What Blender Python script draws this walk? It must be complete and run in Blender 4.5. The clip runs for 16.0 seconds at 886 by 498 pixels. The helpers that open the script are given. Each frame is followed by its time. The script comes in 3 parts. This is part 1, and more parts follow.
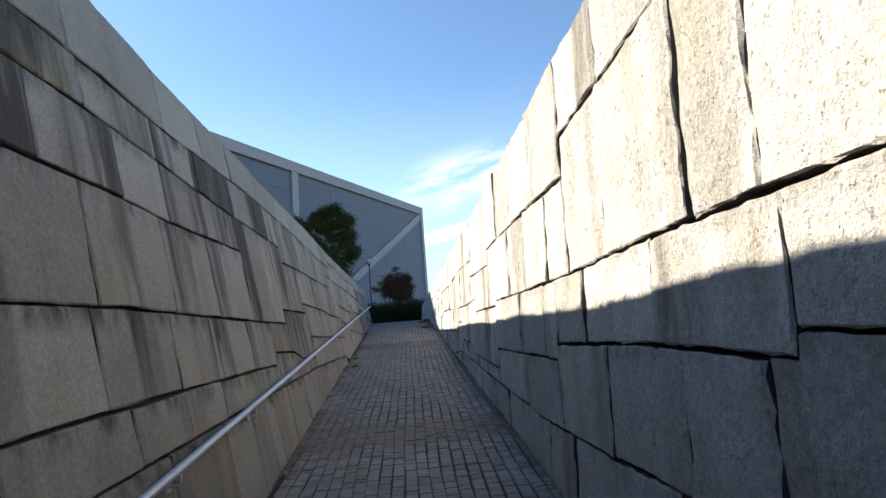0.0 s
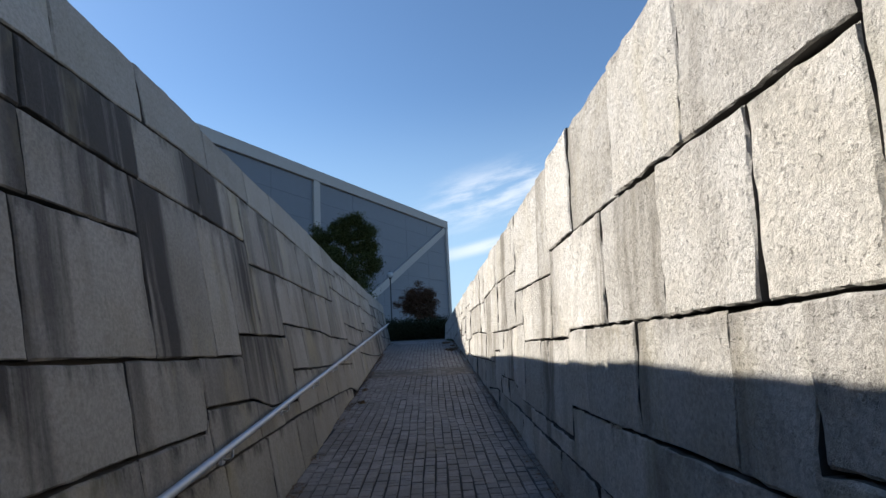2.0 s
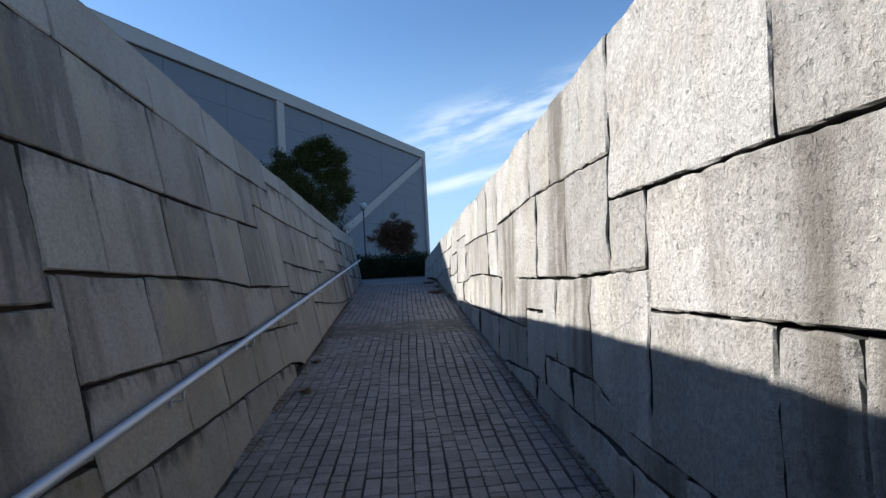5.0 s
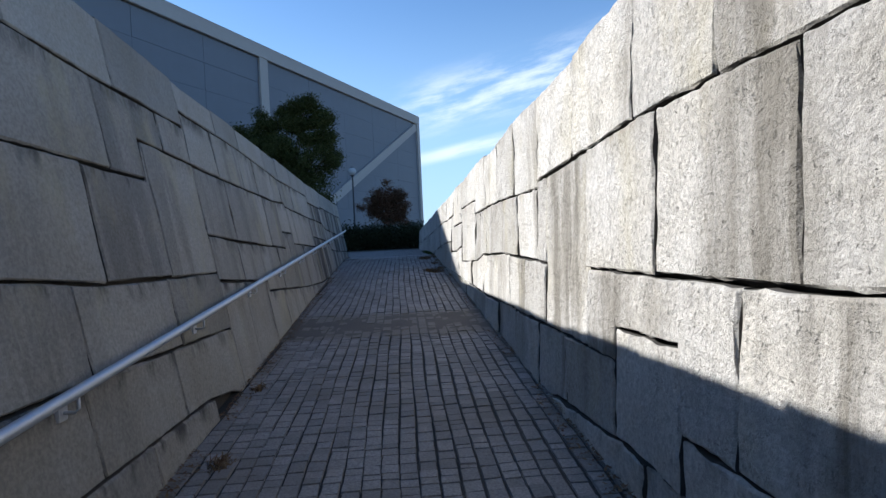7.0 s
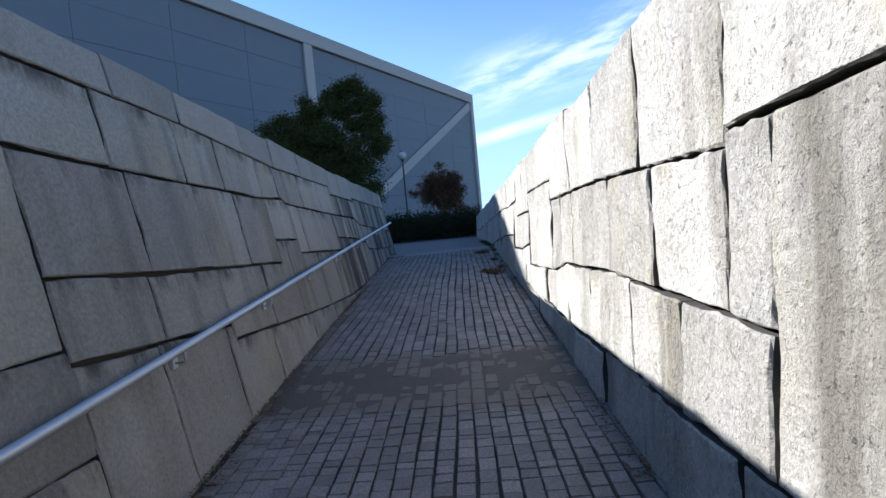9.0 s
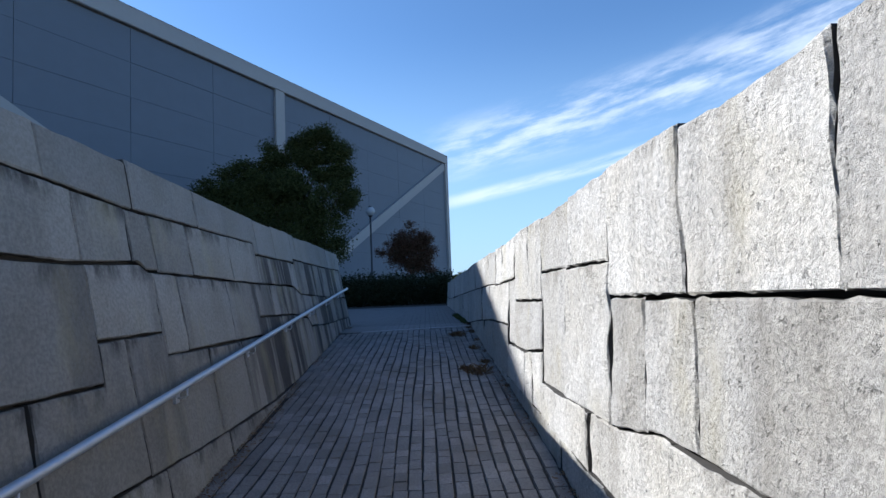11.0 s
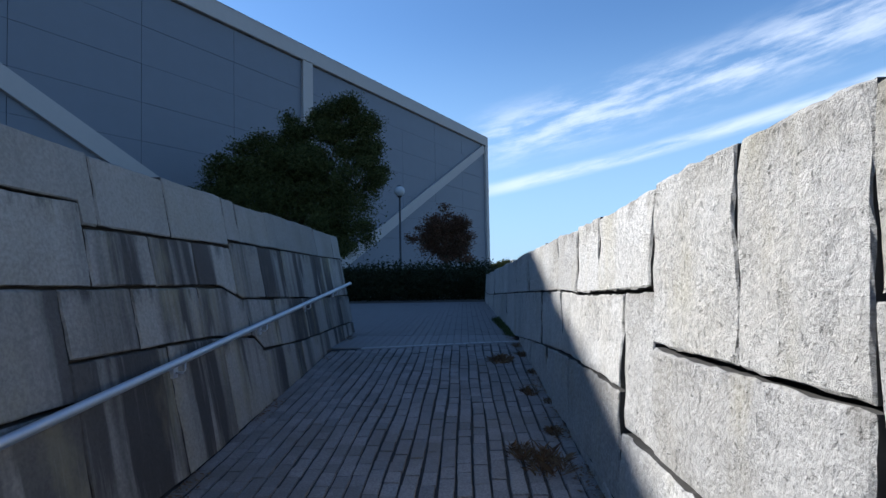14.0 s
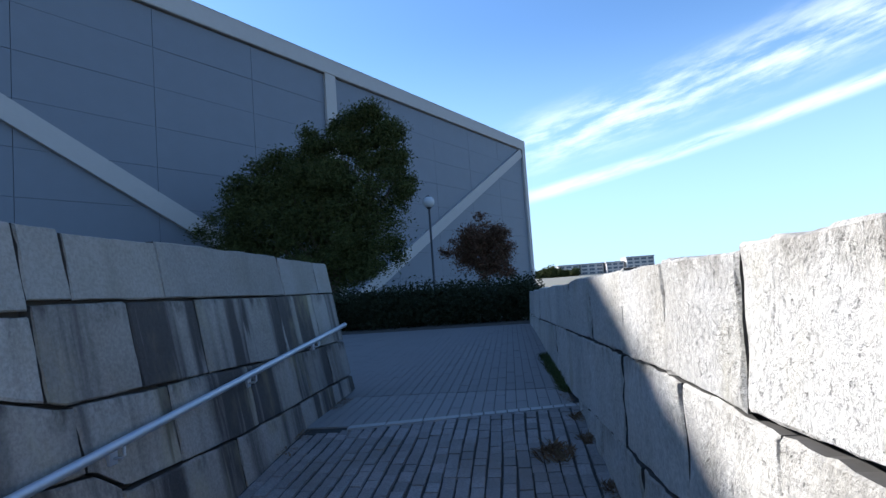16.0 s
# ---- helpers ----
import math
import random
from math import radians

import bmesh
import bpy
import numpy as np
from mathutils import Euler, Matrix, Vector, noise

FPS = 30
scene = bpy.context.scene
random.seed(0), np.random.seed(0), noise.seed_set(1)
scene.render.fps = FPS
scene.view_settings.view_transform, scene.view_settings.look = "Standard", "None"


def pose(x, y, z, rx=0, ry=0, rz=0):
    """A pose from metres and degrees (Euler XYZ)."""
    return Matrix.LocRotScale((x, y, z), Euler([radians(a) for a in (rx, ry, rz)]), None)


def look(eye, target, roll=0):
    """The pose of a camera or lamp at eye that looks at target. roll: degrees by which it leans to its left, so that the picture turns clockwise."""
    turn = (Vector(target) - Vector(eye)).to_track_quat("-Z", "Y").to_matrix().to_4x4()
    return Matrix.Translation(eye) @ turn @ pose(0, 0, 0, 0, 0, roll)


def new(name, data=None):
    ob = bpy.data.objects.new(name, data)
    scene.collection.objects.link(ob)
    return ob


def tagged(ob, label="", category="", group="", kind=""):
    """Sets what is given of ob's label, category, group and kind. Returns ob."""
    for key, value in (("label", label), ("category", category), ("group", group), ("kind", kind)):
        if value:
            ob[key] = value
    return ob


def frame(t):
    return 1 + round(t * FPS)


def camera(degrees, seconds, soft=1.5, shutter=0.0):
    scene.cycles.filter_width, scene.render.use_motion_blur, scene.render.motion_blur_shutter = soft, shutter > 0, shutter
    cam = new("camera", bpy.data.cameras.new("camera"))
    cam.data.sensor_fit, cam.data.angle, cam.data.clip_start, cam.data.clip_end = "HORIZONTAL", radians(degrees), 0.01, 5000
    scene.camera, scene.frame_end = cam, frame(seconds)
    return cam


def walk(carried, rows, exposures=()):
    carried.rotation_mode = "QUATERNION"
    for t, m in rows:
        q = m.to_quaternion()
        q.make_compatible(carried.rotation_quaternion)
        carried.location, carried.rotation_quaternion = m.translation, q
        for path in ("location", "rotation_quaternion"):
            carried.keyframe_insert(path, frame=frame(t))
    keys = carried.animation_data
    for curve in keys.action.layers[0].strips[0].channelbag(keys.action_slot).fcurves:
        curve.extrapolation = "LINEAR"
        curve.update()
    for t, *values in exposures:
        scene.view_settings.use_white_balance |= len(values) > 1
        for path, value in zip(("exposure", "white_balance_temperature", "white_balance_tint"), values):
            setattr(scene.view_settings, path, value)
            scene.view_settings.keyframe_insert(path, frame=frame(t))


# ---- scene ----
cam = camera(78.1, 16.0)
METRES, EYE, TILT, LEAN, TURN = 20.0, 1.5, 7.0, 4.5, -3.6
ROWS = [
    (0.0, 0.0, 0.0, 0.0, -0.0, 0.0, 0.0),
    (0.5, 0.0035, 0.0307, -0.0016, 3.07, 2.59, -0.63),
    (1.0, 0.0032, 0.0632, -0.0034, 5.94, 3.32, -1.14),
    (1.5, -0.0012, 0.0937, -0.0057, 3.1, 1.98, -0.74),
    (2.0, -0.0079, 0.1259, -0.008, 2.49, 1.66, -1.25),
    (2.5, -0.0128, 0.1559, -0.0103, 1.62, 1.41, -1.89),
    (3.0, -0.0165, 0.1888, -0.0132, 2.03, -2.45, -1.23),
    (3.5, -0.0189, 0.2201, -0.0153, -1.28, -3.25, -0.96),
    (4.0, -0.0211, 0.2529, -0.0185, 0.07, -3.89, -1.07),
    (6.5, -0.0326, 0.407, -0.0357, -0.42, -7.24, -2.03),
    (7.0, -0.0327, 0.4396, -0.038, -0.72, -8.14, -1.95),
    (7.5, -0.0333, 0.4694, -0.04, -1.75, -8.43, -1.66),
    (8.0, -0.0331, 0.5022, -0.0421, 1.46, -12.22, 0.12),
    (8.5, -0.0336, 0.5343, -0.0416, 2.67, -11.19, 1.33),
    (9.0, -0.0309, 0.5669, -0.0437, 5.14, -10.02, 1.51),
    (11.5, -0.0462, 0.7221, -0.0479, 1.74, -3.06, -2.46),
    (12.0, -0.048, 0.7512, -0.0497, 3.22, -3.05, -2.62),
    (12.5, -0.0489, 0.7796, -0.0513, 1.58, -3.53, -2.91),
    (13.0, -0.0492, 0.8079, -0.0536, 3.18, -3.55, -2.98),
    (13.5, -0.0491, 0.8362, -0.058, 2.86, -5.74, -3.24),
    (14.0, -0.0489, 0.8673, -0.0631, 6.21, -5.22, -2.72),
    (14.5, -0.048, 0.8981, -0.0643, 7.15, -7.05, -1.32),
    (15.0, -0.047, 0.9294, -0.0643, 9.69, -5.2, -0.71),
    (15.5, -0.0473, 0.9603, -0.0663, 9.84, -5.4, 0.43),
    (16.0, -0.048, 0.9925, -0.0656, 10.47, -4.15, 0.96),
]
walk(cam, [(t, pose(0, 0, EYE, TILT, LEAN, TURN) @ pose(METRES * x, METRES * y, METRES * z, 90 + pitch, roll, yaw)) for t, x, y, z, yaw, pitch, roll in ROWS],
     exposures=[(0.0, 1.5, 7050, 10), (1.0, 1.05, 6750, 10), (2.5, 0.86, 6550, 10), (4.0, 0.85, 6330, 10), (6.5, 0.98, 6050, 10), (8.0, 1.09, 6000, 10), (9.0, 1.23, 5950, 10), (11.5, 0.86, 5760, 10), (13.5, 0.83, 5800, 10), (14.5, 0.86, 5800, 10), (16.0, 1.31, 5900, 11)])

# ---- world and sun ----
TO_SUN = Vector((-1.0, 0.384, 0.70)).normalized()
SUN_AZ = math.atan2(TO_SUN.x, TO_SUN.y)
SUN_EL = math.asin(TO_SUN.z)
SKY_STRENGTH, SUN_STRENGTH = 0.078, 5.0


def add(nt, kind, **props):
    n = nt.nodes.new(kind)
    for k, v in props.items():
        if k == "op":
            n.operation = v
        elif k == "blend":
            n.data_type, n.blend_type = "RGBA", v
        elif k == "noise":
            for slot, value in v.items():
                n.inputs[slot].default_value = value
    return n


def mth(nt, op, a, b=None, c=None, clamp=False):
    n = nt.nodes.new("ShaderNodeMath")
    n.operation, n.use_clamp = op, clamp
    for i, v in enumerate((a, b, c)):
        if v is None:
            continue
        if isinstance(v, (int, float)):
            n.inputs[i].default_value = v
        else:
            nt.links.new(v, n.inputs[i])
    return n.outputs[0]


def mix(nt, fac, a, b, blend="MIX"):
    n = add(nt, "ShaderNodeMix", blend=blend)
    for sock, v in ((n.inputs[0], fac), (n.inputs[6], a), (n.inputs[7], b)):
        if isinstance(v, (int, float)):
            sock.default_value = v
        elif isinstance(v, tuple):
            sock.default_value = (*v, 1.0)
        else:
            nt.links.new(v, sock)
    return n.outputs[2]


def noise_tex(nt, vec, scale, detail=4.0, rough=0.55, squash=None, shift=(0, 0, 0)):
    if squash or any(shift):
        m = nt.nodes.new("ShaderNodeMapping")
        m.inputs["Scale"].default_value = squash or (1, 1, 1)
        m.inputs["Location"].default_value = shift
        nt.links.new(vec, m.inputs["Vector"])
        vec = m.outputs[0]
    n = add(nt, "ShaderNodeTexNoise", noise={"Scale": scale, "Detail": detail, "Roughness": rough})
    nt.links.new(vec, n.inputs["Vector"])
    return n.outputs[0]


def ramp(nt, fac, lo, hi, a=0.0, b=1.0):
    n = nt.nodes.new("ShaderNodeMapRange")
    n.interpolation_type = "SMOOTHSTEP"
    for i, v in enumerate((lo, hi, a, b)):
        n.inputs[i + 1].default_value = v
    nt.links.new(fac, n.inputs[0])
    return n.outputs[0]


world = bpy.data.worlds.new("sky")
scene.world = world
world.use_nodes = True
wt = world.node_tree
wt.nodes.clear()
sky = wt.nodes.new("ShaderNodeTexSky")
sky.sky_type, sky.sun_disc = "NISHITA", False
sky.sun_elevation, sky.sun_rotation = SUN_EL, SUN_AZ
sky.air_density, sky.dust_density, sky.ozone_density = 1.0, 0.3, 2.0
tc = wt.nodes.new("ShaderNodeTexCoord")
sep = wt.nodes.new("ShaderNodeSeparateXYZ")
wt.links.new(tc.outputs["Generated"], sep.inputs[0])
az = mth(wt, "MULTIPLY", mth(wt, "ARCTAN2", sep.outputs[0], sep.outputs[1]), 57.296)
el = mth(wt, "MULTIPLY", mth(wt, "ARCSINE", sep.outputs[2]), 57.296)
com = wt.nodes.new("ShaderNodeCombineXYZ")
wt.links.new(az, com.inputs[0])
# streaks of cirrus that rise slowly towards the east
tilt = mth(wt, "SUBTRACT", el, mth(wt, "MULTIPLY", az, 0.19))
wt.links.new(tilt, com.inputs[1])
wisp = noise_tex(wt, com.outputs[0], 1.0, 6, 0.6, (0.09, 0.55, 1.0), (3.1, 0.4, 0))
fine = noise_tex(wt, com.outputs[0], 1.0, 6, 0.62, (0.13, 0.62, 1.0), (1.7, 5.0, 0))
band_low = mth(wt, "MULTIPLY", ramp(wt, mth(wt, "ABSOLUTE", mth(wt, "SUBTRACT", tilt, 7.7)), 0.1, 1.0, 1, 0), ramp(wt, wisp, 0.3, 0.6))
band_high = mth(wt, "MULTIPLY", ramp(wt, mth(wt, "ABSOLUTE", mth(wt, "SUBTRACT", tilt, 12.8)), 0.3, 4.2, 1, 0), ramp(wt, fine, 0.36, 0.7))
cloud = mth(wt, "MULTIPLY", mth(wt, "ADD", band_low, band_high, clamp=True), ramp(wt, az, -3.0, 6.0), clamp=True)
cloud = mth(wt, "MULTIPLY", mth(wt, "MULTIPLY", cloud, ramp(wt, az, 60.0, 40.0)), 0.66)
tint = mix(wt, 1.0, sky.outputs[0], (0.84, 1.03, 1.18), "MULTIPLY")
# pale blue haze towards the horizon
tint = mix(wt, ramp(wt, el, 0.0, 26.0, 0.8, 0.0), tint, (3.6, 5.3, 7.2))
veil = mix(wt, cloud, tint, (7.6, 8.0, 8.6))
bg = wt.nodes.new("ShaderNodeBackground")
bg.inputs[1].default_value = SKY_STRENGTH
wt.links.new(veil, bg.inputs[0])
wt.links.new(bg.outputs[0], wt.nodes.new("ShaderNodeOutputWorld").inputs[0])

sun = new("sun", bpy.data.lights.new("sun", "SUN"))
sun.data.energy, sun.data.angle, sun.data.color = SUN_STRENGTH, radians(0.5), (1.0, 0.94, 0.85)
sun.matrix_world = look(TO_SUN * 100, (0, 0, 0))


# ---- materials ----
def material(name):
    m = bpy.data.materials.new(name)
    m.use_nodes = True
    nt = m.node_tree
    b = nt.nodes["Principled BSDF"]
    t = nt.nodes.new("ShaderNodeTexCoord")
    return m, nt, b, t.outputs["Object"]


def bump(nt, b, height, strength, distance):
    n = nt.nodes.new("ShaderNodeBump")
    n.inputs["Strength"].default_value, n.inputs["Distance"].default_value = strength, distance
    nt.links.new(height, n.inputs["Height"])
    nt.links.new(n.outputs[0], b.inputs["Normal"])


def attribute(nt, name):
    n = nt.nodes.new("ShaderNodeAttribute")
    n.attribute_name = name
    return n.outputs["Fac"]


def granite(name, pale, dark, grain_size, contrast, streaks, pitch, stain, relief, lichen=0.0, low=0.3, cover=0.5, clean=None):
    m, nt, b, vec = material(name)
    rnd = nt.nodes.new("ShaderNodeObjectInfo").outputs["Random"]
    shift = nt.nodes.new("ShaderNodeCombineXYZ")
    nt.links.new(mth(nt, "MULTIPLY", rnd, 53.0), shift.inputs[0])
    nt.links.new(mth(nt, "MULTIPLY", rnd, 31.0), shift.inputs[1])
    moved = nt.nodes.new("ShaderNodeVectorMath")
    nt.links.new(vec, moved.inputs[0])
    nt.links.new(shift.outputs[0], moved.inputs[1])
    own = moved.outputs[0]
    grain = noise_tex(nt, vec, grain_size, 6, 0.7)
    blot = noise_tex(nt, own, 1.6, 5, 0.6)
    col = mix(nt, ramp(nt, grain, 0.5 - contrast, 0.5 + contrast), dark, pale)
    col = mix(nt, ramp(nt, blot, 0.35, 0.7, 0.0, 0.6), col, mix(nt, 1.0, col, (0.8, 0.77, 0.7), "MULTIPLY"))
    pick = mth(nt, "ADD", mth(nt, "MULTIPLY", rnd, 0.32), 0.8)
    grey = nt.nodes.new("ShaderNodeCombineXYZ")
    for i in range(3):
        nt.links.new(pick, grey.inputs[i])
    col = mix(nt, 1.0, col, grey.outputs[0], "MULTIPLY")
    # scattered pits, a little taller than wide
    pits = ramp(nt, noise_tex(nt, vec, 1.0, 4, 0.65, (38, 38, 27)), 0.605, 0.67)
    col = mix(nt, mth(nt, "MULTIPLY", pits, 0.34 if relief > 0.8 else 0.25), col, (0.16, 0.15, 0.14))
    # rain streaks that start at the joint above each block and run down it, heaviest high on the wall
    drop = attribute(nt, "drop")
    below = attribute(nt, "below")
    run = ramp(nt, noise_tex(nt, own, 1.0, 3, 0.55, (0.3, pitch, 0.06)), cover, cover + 0.14)
    thin = ramp(nt, noise_tex(nt, own, 1.0, 5, 0.7, (1.0, pitch * 4.0, 0.3), (4, 2, 0)), 0.32, 0.62, 0.3, 1.0)
    reach = ramp(nt, noise_tex(nt, own, 1.0, 3, 0.6, (0.3, pitch * 2.2, 0.02), (9, 4, 2)), 0.3, 0.65, 0.2, 2.0)
    fade = ramp(nt, mth(nt, "DIVIDE", drop, reach), 0.55, 1.25, 1.0, 0.12)
    amount = ramp(nt, mth(nt, "FRACT", mth(nt, "MULTIPLY", rnd, 7.31)), 0.1, 0.5, 0.5, 1.0)
    high = ramp(nt, below, 1.5, 2.9, 1.0, low)
    wet = mth(nt, "MULTIPLY", mth(nt, "MULTIPLY", mth(nt, "MULTIPLY", run, thin), mth(nt, "MULTIPLY", fade, amount)), mth(nt, "MULTIPLY", high, streaks), clamp=True)
    if clean:
        # a stretch of the wall that stays dry under the coping
        place = nt.nodes.new("ShaderNodeSeparateXYZ")
        nt.links.new(vec, place.inputs[0])
        off = mth(nt, "ABSOLUTE", mth(nt, "SUBTRACT", place.outputs[1], clean[0]))
        wet = mth(nt, "MULTIPLY", wet, ramp(nt, off, clean[1], clean[1] + 2.5, 0.3, 1.0))
    # thin grime just under the joint
    seep = mth(nt, "MULTIPLY", ramp(nt, drop, 0.0, 0.16, 1.0, 0.0), ramp(nt, noise_tex(nt, own, 1.0, 5, 0.7, (2, 5, 1.5), (1, 6, 3)), 0.42, 0.66, 0.0, 0.55 * streaks))
    wet = mth(nt, "MINIMUM", mth(nt, "MAXIMUM", wet, seep), 0.88)
    col = mix(nt, wet, col, stain)
    if lichen:
        col = mix(nt, mth(nt, "MULTIPLY", ramp(nt, noise_tex(nt, own, 1.1, 5, 0.65, (1, 1.6, 0.7), (2, 8, 5)), 0.52, 0.72), lichen), col, (0.4, 0.35, 0.2))
    nt.links.new(col, b.inputs["Base Color"])
    b.inputs["Roughness"].default_value = 0.88
    b.inputs["Specular IOR Level"].default_value = 0.25
    h = mth(nt, "ADD", noise_tex(nt, vec, 1.0, 8, 0.72, (19, 19, 17)), mth(nt, "MULTIPLY", noise_tex(nt, vec, 70.0, 3, 0.7), 0.4))
    h = mth(nt, "SUBTRACT", h, mth(nt, "MULTIPLY", pits, 0.5))
    bump(nt, b, h, relief, 0.028)
    return m


def plain(name, colour, rough=0.6, metal=0.0, scale=20.0, vary=0.15, relief=0.15, dist=0.005):
    m, nt, b, vec = material(name)
    n = noise_tex(nt, vec, scale, 6, 0.6)
    big = noise_tex(nt, vec, scale * 0.06, 4, 0.6)
    lo = tuple(c * (1 - vary) for c in colour)
    hi = tuple(c * (1 + vary) for c in colour)
    col = mix(nt, mth(nt, "MULTIPLY_ADD", n, 0.6, mth(nt, "MULTIPLY", big, 0.4)), lo, hi)
    nt.links.new(col, b.inputs["Base Color"])
    b.inputs["Roughness"].default_value, b.inputs["Metallic"].default_value = rough, metal
    if relief:
        bump(nt, b, n, relief, dist)
    return m


def leaf_material(name, a, c):
    m, nt, b, vec = material(name)
    rnd = nt.nodes.new("ShaderNodeNewGeometry").outputs["Random Per Island"]
    nt.links.new(mix(nt, rnd, a, c), b.inputs["Base Color"])
    b.inputs["Roughness"].default_value = 0.75
    b.inputs["Specular IOR Level"].default_value = 0.12
    return m


# weathered grey, its base colour lowered further to deepen the left wall's shade
M_LEFT = granite("weathered_shaded_granite", (0.335, 0.316, 0.292), (0.243, 0.229, 0.214), 45.0, 0.16, 1.6, 1.7, (0.034, 0.031, 0.031), 0.5, 0.3, 0.2, 0.455, (14.2, 4.4))
M_COPING = granite("clean_granite", (0.305, 0.294, 0.282), (0.235, 0.227, 0.216), 45.0, 0.16, 0.2, 2.6, (0.12, 0.11, 0.105), 0.4, 0.08)
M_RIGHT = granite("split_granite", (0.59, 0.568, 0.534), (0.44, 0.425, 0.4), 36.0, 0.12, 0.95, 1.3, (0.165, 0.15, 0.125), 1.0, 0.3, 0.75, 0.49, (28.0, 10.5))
M_JOINT = plain("dark_joint", (0.05, 0.046, 0.042), 0.95, 0, 30, 0.4)
M_METAL = plain("galvanised_steel", (0.5, 0.52, 0.56), 0.5, 0.75, 60, 0.12, 0.05)
M_SOIL = plain("joint_soil", (0.03, 0.027, 0.024), 0.95, 0, 40, 0.4, 0.5, 0.01)


def sett_material():
    m, nt, b, vec = material("granite_setts")
    isl = nt.nodes.new("ShaderNodeNewGeometry").outputs["Random Per Island"]
    obj = nt.nodes.new("ShaderNodeObjectInfo").outputs["Random"]
    rnd = mth(nt, "FRACT", mth(nt, "ADD", isl, obj))
    pos = nt.nodes.new("ShaderNodeNewGeometry").outputs["Position"]
    grain = noise_tex(nt, pos, 70.0, 6, 0.7)
    col = mix(nt, rnd, (0.2, 0.186, 0.178), (0.3, 0.28, 0.268))
    col = mix(nt, ramp(nt, grain, 0.35, 0.65), mix(nt, 1.0, col, (0.6, 0.6, 0.6), "MULTIPLY"), col)
    soil = ramp(nt, noise_tex(nt, pos, 1.3, 6, 0.65), 0.45, 0.7, 0.0, 0.6)
    col = mix(nt, soil, col, (0.14, 0.12, 0.1))
    s = nt.nodes.new("ShaderNodeSeparateXYZ")
    nt.links.new(pos, s.inputs[0])
    edge = noise_tex(nt, pos, 3.0, 5, 0.6)
    # silt that settles on the two level landings
    y = mth(nt, "ADD", s.outputs[1], mth(nt, "MULTIPLY", mth(nt, "SUBTRACT", edge, 0.5), 0.7))
    for centre, half in ((15.95, 0.72), (6.5, 0.5)):
        silt = ramp(nt, mth(nt, "ABSOLUTE", mth(nt, "SUBTRACT", y, centre)), half - 0.12, half + 0.12, 0.8, 0.0)
        col = mix(nt, silt, col, (0.15, 0.125, 0.1))
    nt.links.new(col, b.inputs["Base Color"])
    b.inputs["Roughness"].default_value = 0.8
    bump(nt, b, grain, 0.4, 0.006)
    return m


M_SETT = sett_material()
M_SILT = plain("washed_silt", (0.105, 0.09, 0.077), 0.95, 0, 30, 0.35, 0.4, 0.006)
M_STRIP = plain("pale_kerb_granite", (0.36, 0.35, 0.335), 0.8, 0, 60, 0.25, 0.3)
M_PALE = plain("pale_paving", (0.21, 0.2, 0.193), 0.8, 0, 25, 0.2, 0.25)
M_SLAB = plain("plaza_paving", (0.17, 0.16, 0.155), 0.8, 0, 25, 0.25, 0.25)
M_BEDSOIL = plain("bed_soil", (0.06, 0.05, 0.042), 0.95, 0, 18, 0.4, 0.6, 0.02)
M_EARTH = plain("bare_ground", (0.13, 0.125, 0.1), 0.95, 0, 3, 0.4, 0.3, 0.02)
M_PANEL = plain("grey_facade_panel", (0.15, 0.17, 0.205), 0.6, 0, 1.2, 0.12, 0.0)
M_FRAME = plain("pale_concrete_frame", (0.4, 0.385, 0.375), 0.8, 0, 3, 0.1, 0.1)
M_ROOF = plain("grey_roof", (0.3, 0.3, 0.3), 0.8, 0, 2, 0.1, 0.0)
M_BARK = plain("bark", (0.1, 0.075, 0.055), 0.9, 0, 12, 0.4, 0.6, 0.02)
M_LEAF = leaf_material("green_leaves", (0.03, 0.041, 0.012), (0.09, 0.098, 0.033))
M_RED = leaf_material("autumn_leaves", (0.07, 0.05, 0.03), (0.13, 0.062, 0.042))
M_HEDGE = leaf_material("hedge_leaves", (0.015, 0.02, 0.01), (0.034, 0.04, 0.02))
M_DRY = leaf_material("dry_weeds", (0.12, 0.07, 0.045), (0.2, 0.14, 0.08))
M_MOSS = leaf_material("green_weeds", (0.05, 0.07, 0.025), (0.1, 0.12, 0.05))
M_BLACK = plain("dark_painted_steel", (0.05, 0.05, 0.055), 0.5, 0.3, 40, 0.2, 0.0)
M_GLOBE = plain("opal_glass", (0.42, 0.44, 0.46), 0.12, 0, 10, 0.03, 0.0)
M_FAR = plain("far_wall", (0.5, 0.47, 0.44), 0.9, 0, 0.4, 0.1, 0.0)
M_FARGLASS = plain("far_windows", (0.1, 0.12, 0.15), 0.3, 0, 0.4, 0.2, 0.0)


# ---- builders ----
def mesh_object(name, verts, faces, mat, parent=None, smooth=False):
    me = bpy.data.meshes.new(name)
    me.from_pydata([tuple(v) for v in verts], [], faces)
    me.materials.append(mat)
    if smooth:
        me.shade_smooth()
    me.update()
    ob = new(name, me)
    ob.parent = parent
    return ob


def part(name, bm, mat, parent=None, label="", smooth=False):
    me = bpy.data.meshes.new(name)
    bm.normal_update()
    bm.to_mesh(me)
    bm.free()
    me.materials.append(mat)
    if smooth:
        me.shade_smooth()
    ob = new(name, me)
    ob.parent = parent
    return tagged(ob, label) if label else ob


